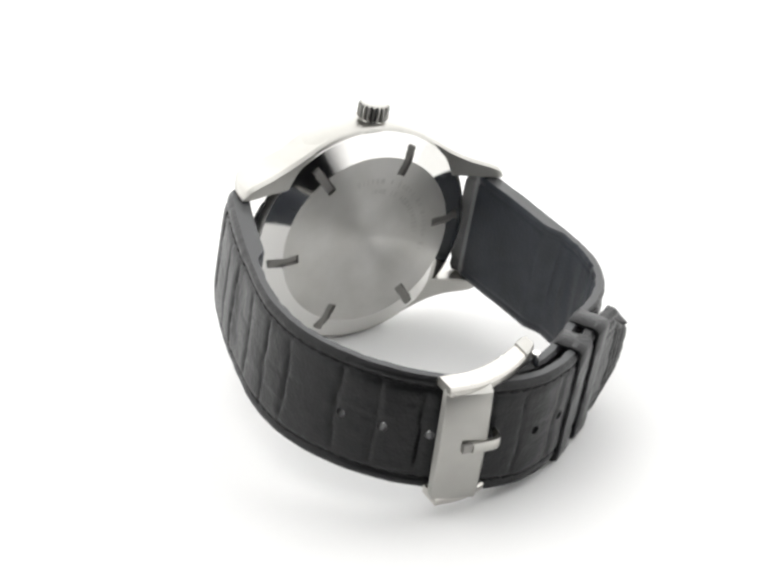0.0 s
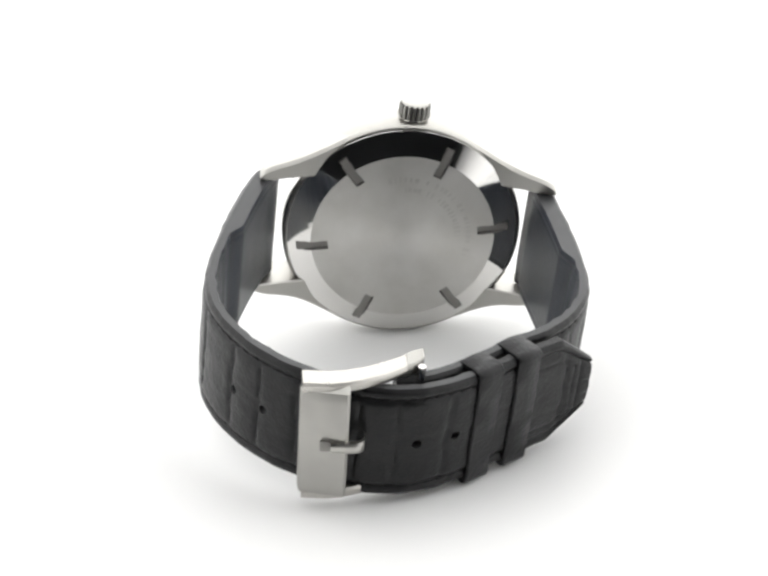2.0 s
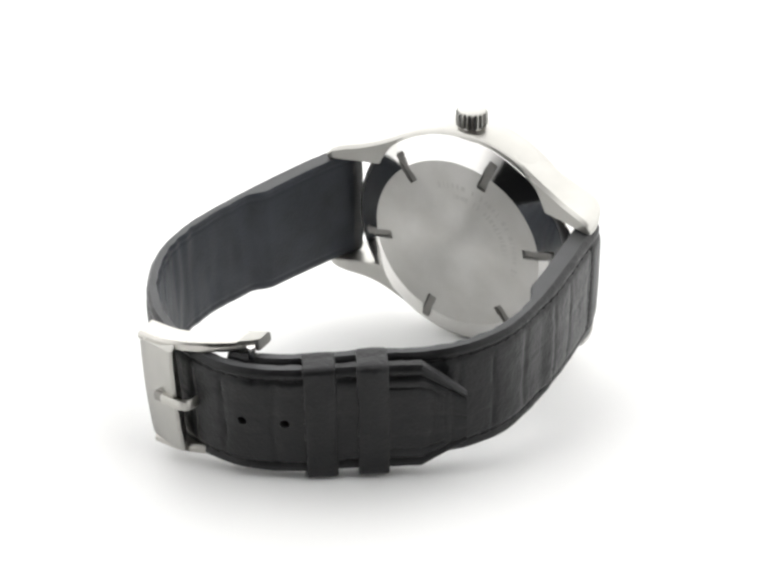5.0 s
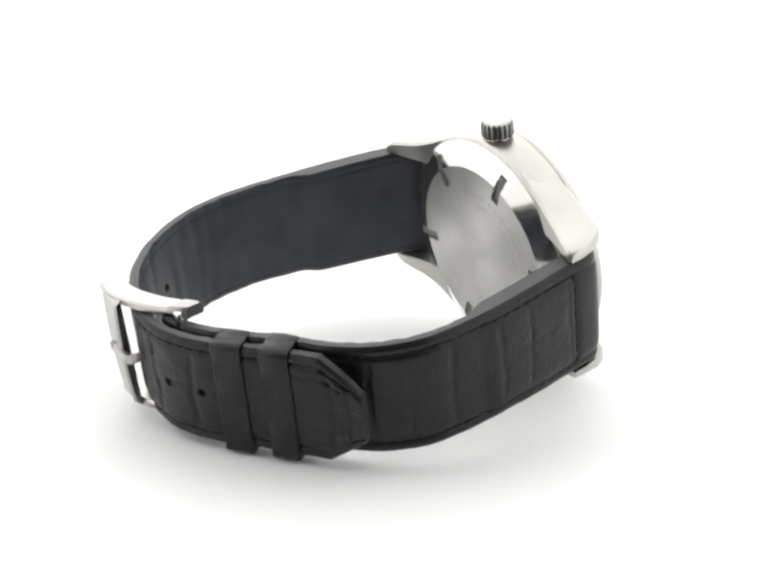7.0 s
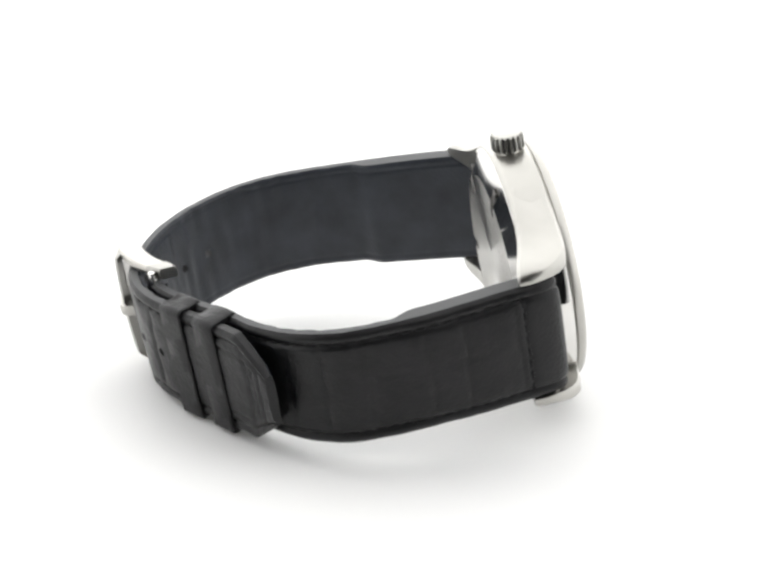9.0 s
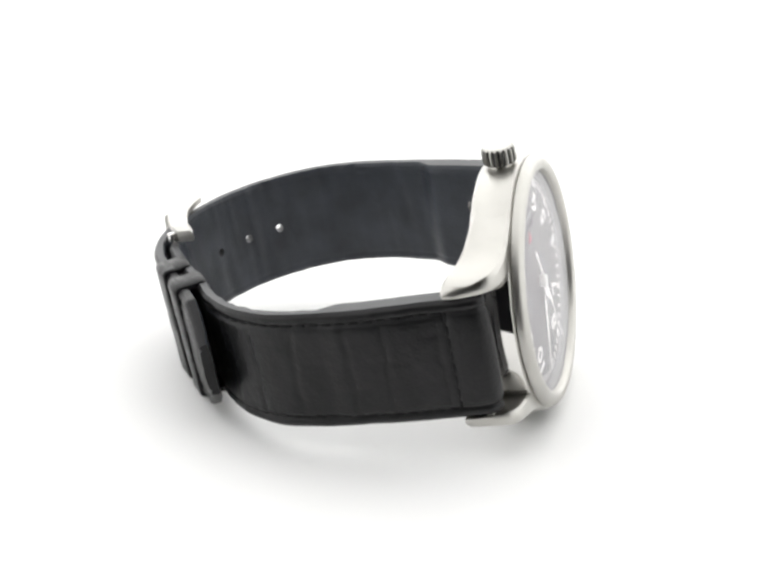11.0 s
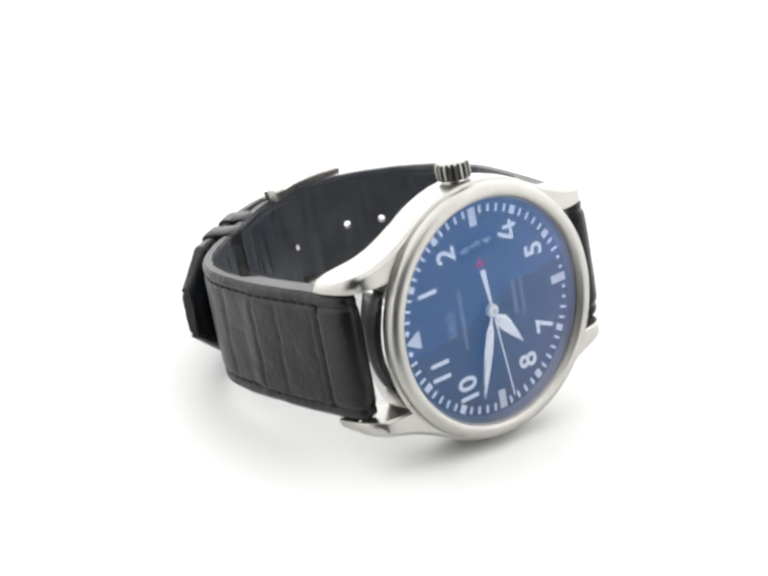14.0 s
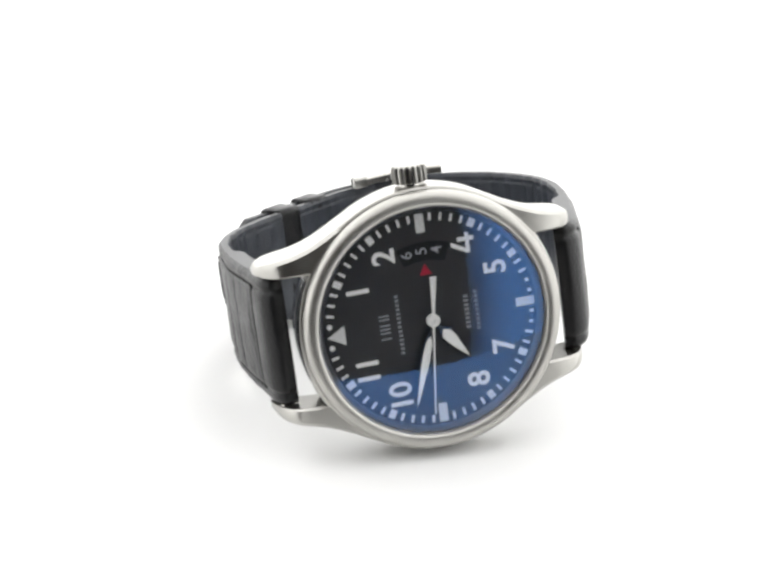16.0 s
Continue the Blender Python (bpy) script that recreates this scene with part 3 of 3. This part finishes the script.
def stitches(strap, parent, start, end):
    bm = bmesh.new()
    box(bm, -0.22 * MM, 0.22 * MM, -0.72 * MM, 0.72 * MM, -0.14 * MM, 0.16 * MM, 0.12 * MM)
    first = part("stitch", bm, THREAD, parent)
    count = int((end - start) / 2.1)
    for sgn in (-1, 1):
        for k in range(count):
            s = start + 2.1 * k
            ob = first if (sgn, k) == (-1, 0) else new("stitch", first.data)
            ob.parent = parent
            ob.matrix_basis = strap.frame_at(s, sgn * 0.81, strap.relief(s, 0.81) + 0.04)
    for k in range(8):
        u = -0.74 + 1.48 * k / 7
        ob = new("stitch", first.data)
        ob.parent = parent
        ob.matrix_basis = strap.frame_at(8.0, u, strap.relief(8.0, u) + 0.04) @ Matrix.Rotation(math.pi / 2, 4, "Z")


def keeper(strap, s, width, depth, label):
    """A leather loop round both layers of the strap."""
    half, t = strap.half(s) + 0.45, 0.95
    up, down, low = 0.55, -depth, half + 0.35
    bm = bmesh.new()
    path = []
    corners = ((half - 0.9, up - 0.9, 0), (-low + 0.9, up - 0.9, 90), (-low + 0.9, down + 0.9, 180), (half - 0.9, down + 0.9, 270))
    for (cx, cz, a0), (ex, ez, _) in zip(corners, corners[1:] + corners[:1]):
        for k in range(5):
            a = radians(a0 + 22.5 * k)
            path.append((cx, cz, math.cos(a), math.sin(a)))
        for k in range(1, 12):
            path.append((cx + (ex - cx) * k / 12, cz + (ez - cz) * k / 12, math.cos(a), math.sin(a)))
    sections = []
    for cx, cz, nx, nz in path:
        ring = []
        for y, r in ((-width / 2, 0.9 - t), (-width / 2, 0.75), (-width / 2 + 0.25, 0.95), (0, 1.0), (width / 2 - 0.25, 0.95), (width / 2, 0.75), (width / 2, 0.9 - t)):
            # worn leather: the band is neither quite flat nor quite straight
            w = noise.noise((cx * 0.45 + 3 * nx, cz * 0.6 + y * 0.5, s * 1.7))
            r += 0.13 * w if r > 0.3 else 0.0
            ring.append((cx + nx * r, y + 0.16 * noise.noise((cx * 0.4, cz * 0.7 + 9, y + s)), cz + nz * r))
        sections.append(ring)
    loft(bm, sections, closed=True)
    ob = part("keeper_loop", bm, LEATHER, label=label)
    ob.matrix_basis = SEAT @ strap.frame_at(s, 0, 0)
    return ob


def build_strap():
    long_half = Strap(LONG_SIDE, 1, 22.5, True)
    holes = [long_half.nearest(p) for p in ((-28.9, -51.9), (-25.0, -56.6), (-19.7, -60.4), (-3.4, -63.7), (2.8, -61.1))]
    a = part("long_strap", long_half.mesh(holes), [LEATHER, LINING, EDGE], label="long black crocodile strap half with punched holes")
    stitches(long_half, a, 9.2, long_half.length - 10)
    short_half = Strap(SHORT_SIDE, -1, 24.0, False)
    b = part("short_strap", short_half.mesh(), [LEATHER, LINING, EDGE], label="short padded black crocodile strap half")
    stitches(short_half, b, 9.2, short_half.length - 12)
    n = long_half.length
    keeper(long_half, n - 21.3, 4.7, 4.5, "fixed black leather keeper loop")
    keeper(long_half, n - 13.6, 4.6, 5.0, "sliding black leather keeper loop")
    return long_half


def build_buckle():
    bm = bmesh.new()
    # front plate
    sections = []
    for x in np.linspace(-9.0, 10.9, 21):
        u = (x - 0.95) / 9.95
        bow = 0.5 * (1 - u * u) - 0.3 - 1.3 * ease(abs(u), 0.86, 1.0) ** 2
        e = 0.5 * ease(abs(u), 0.9, 1.0) + 0.5 * ease(-u, 0.75, 1.0)
        ring = [(-19.7 + e, -63.9), (-19.7 + e, -65.0 - bow), (-19.3 + e, -65.4 - bow), (-13.2, -66.6 - bow), (-12.8, -66.3 - bow), (-12.9, -65.2), (-16.3, -64.6)]
        sections.append([(x, y, z) for y, z in ring])
    loft(bm, sections)
    arms, ends = [], []
    for x0, x1, start in ((9.7, 11.15, -19.4), (-9.0, -7.6, -19.0)):
        at, line = spline([(start, -63.5), (-14.0, -63.6), (-8.0, -61.6), (-1.9, -58.0)], 1.0)
        sections = []
        for (y, z), s in zip(line, at / at[-1]):
            h = 1.75 - 0.15 * s - 0.4 * ease(s, 0.93, 1.0)
            c = 0.35
            sections.append([(x0, y, z - h), (x0, y, z + h), (x0 + c, y + 0.1, z + h + 0.2), (x1 - c, y + 0.1, z + h + 0.2), (x1, y, z + h - 0.2), (x1, y, z - h + 0.2), (x1 - c, y - 0.1, z - h - 0.15), (x0 + c, y - 0.1, z - h - 0.15)])
        ends.append(loft(bmesh.new(), [[(x + 0.22 * (1 if x > (x0 + x1) / 2 else -1), y, z) for x, y, z in ring] for ring in sections[-4:]]))
        arms.append(loft(bmesh.new(), sections[:-3]))
    buckle = part("buckle", bm, BUCKLE_STEEL, label="satin steel pin buckle")
    # the buckle sits slightly askew on the strap
    hinge = Matrix.Translation((0, -19.9 * MM, 0))
    buckle.matrix_basis = SEAT @ Matrix.Translation((-0.45 * MM, -0.4 * MM, 0.6 * MM)) @ hinge @ Matrix.Rotation(radians(-2.8), 4, "Z") @ hinge.inverted()
    for b in ends:
        part("arm_end", b, BUCKLE_STEEL, buckle, "grey satin end of the buckle arm")
    for b in arms:
        part("side_arm", b, ARM_STEEL, buckle, "polished curved buckle arm")
    at, line = spline([(-10.3, -64.3), (-10.4, -65.6), (-11.0, -66.7), (-12.6, -66.95), (-15.3, -66.75)], 0.7)
    sections = []
    for (y, z), s in zip(line, at / at[-1]):
        w, h = 0.9 - 0.1 * s, 0.45
        sections.append([(1.3 - w, y, z - h * 0.5), (1.3 - w * 0.5, y, z - h), (1.3 + w * 0.5, y, z - h), (1.3 + w, y, z - h * 0.5), (1.3 + w, y, z + h), (1.3 - w, y, z + h)])
    part("pin", loft(bmesh.new(), sections), STEEL, buckle, "satin steel buckle pin")
    # no notch is cut: this darker block stands in for the shaded recess
    slot = box(bmesh.new(), 0.6 * MM, 2.1 * MM, -16.8 * MM, -13.9 * MM, -66.95 * MM, -66.0 * MM, 0.2 * MM)
    part("pin_notch_shade", slot, SHADED_SLOT, buckle)
    loop = [[(x, -6.5 + 0.55 * math.cos(a), -59.9 + 0.55 * math.sin(a)) for a in np.linspace(0, 2 * math.pi, 14, endpoint=False)] for x in (-1.1, -0.1)]
    part("pin_loop", loft(bmesh.new(), loop), POLISHED, buckle)
    bar = [[(x, -2.4 + 0.6 * math.cos(a), -60.7 + 0.6 * math.sin(a)) for a in np.linspace(0, 2 * math.pi, 14, endpoint=False)] for x in (-8.8, 10.9)]
    part("pivot_bar", loft(bmesh.new(), bar), POLISHED, buckle)


build_case()
build_back()
build_crown()
build_dial()
SECONDS = build_hands()
build_strap()
build_buckle()


def motions():
    """The turntable carries the watch round; the seconds hand runs."""
    walk(watch, [(t, pose(0, 0, 0, 0, 0, a)) for t, a in SPIN])
    walk(SECONDS, [(t, hand_pose(180 + 6.0 * t)) for t in range(0, 17, 2)])


motions()
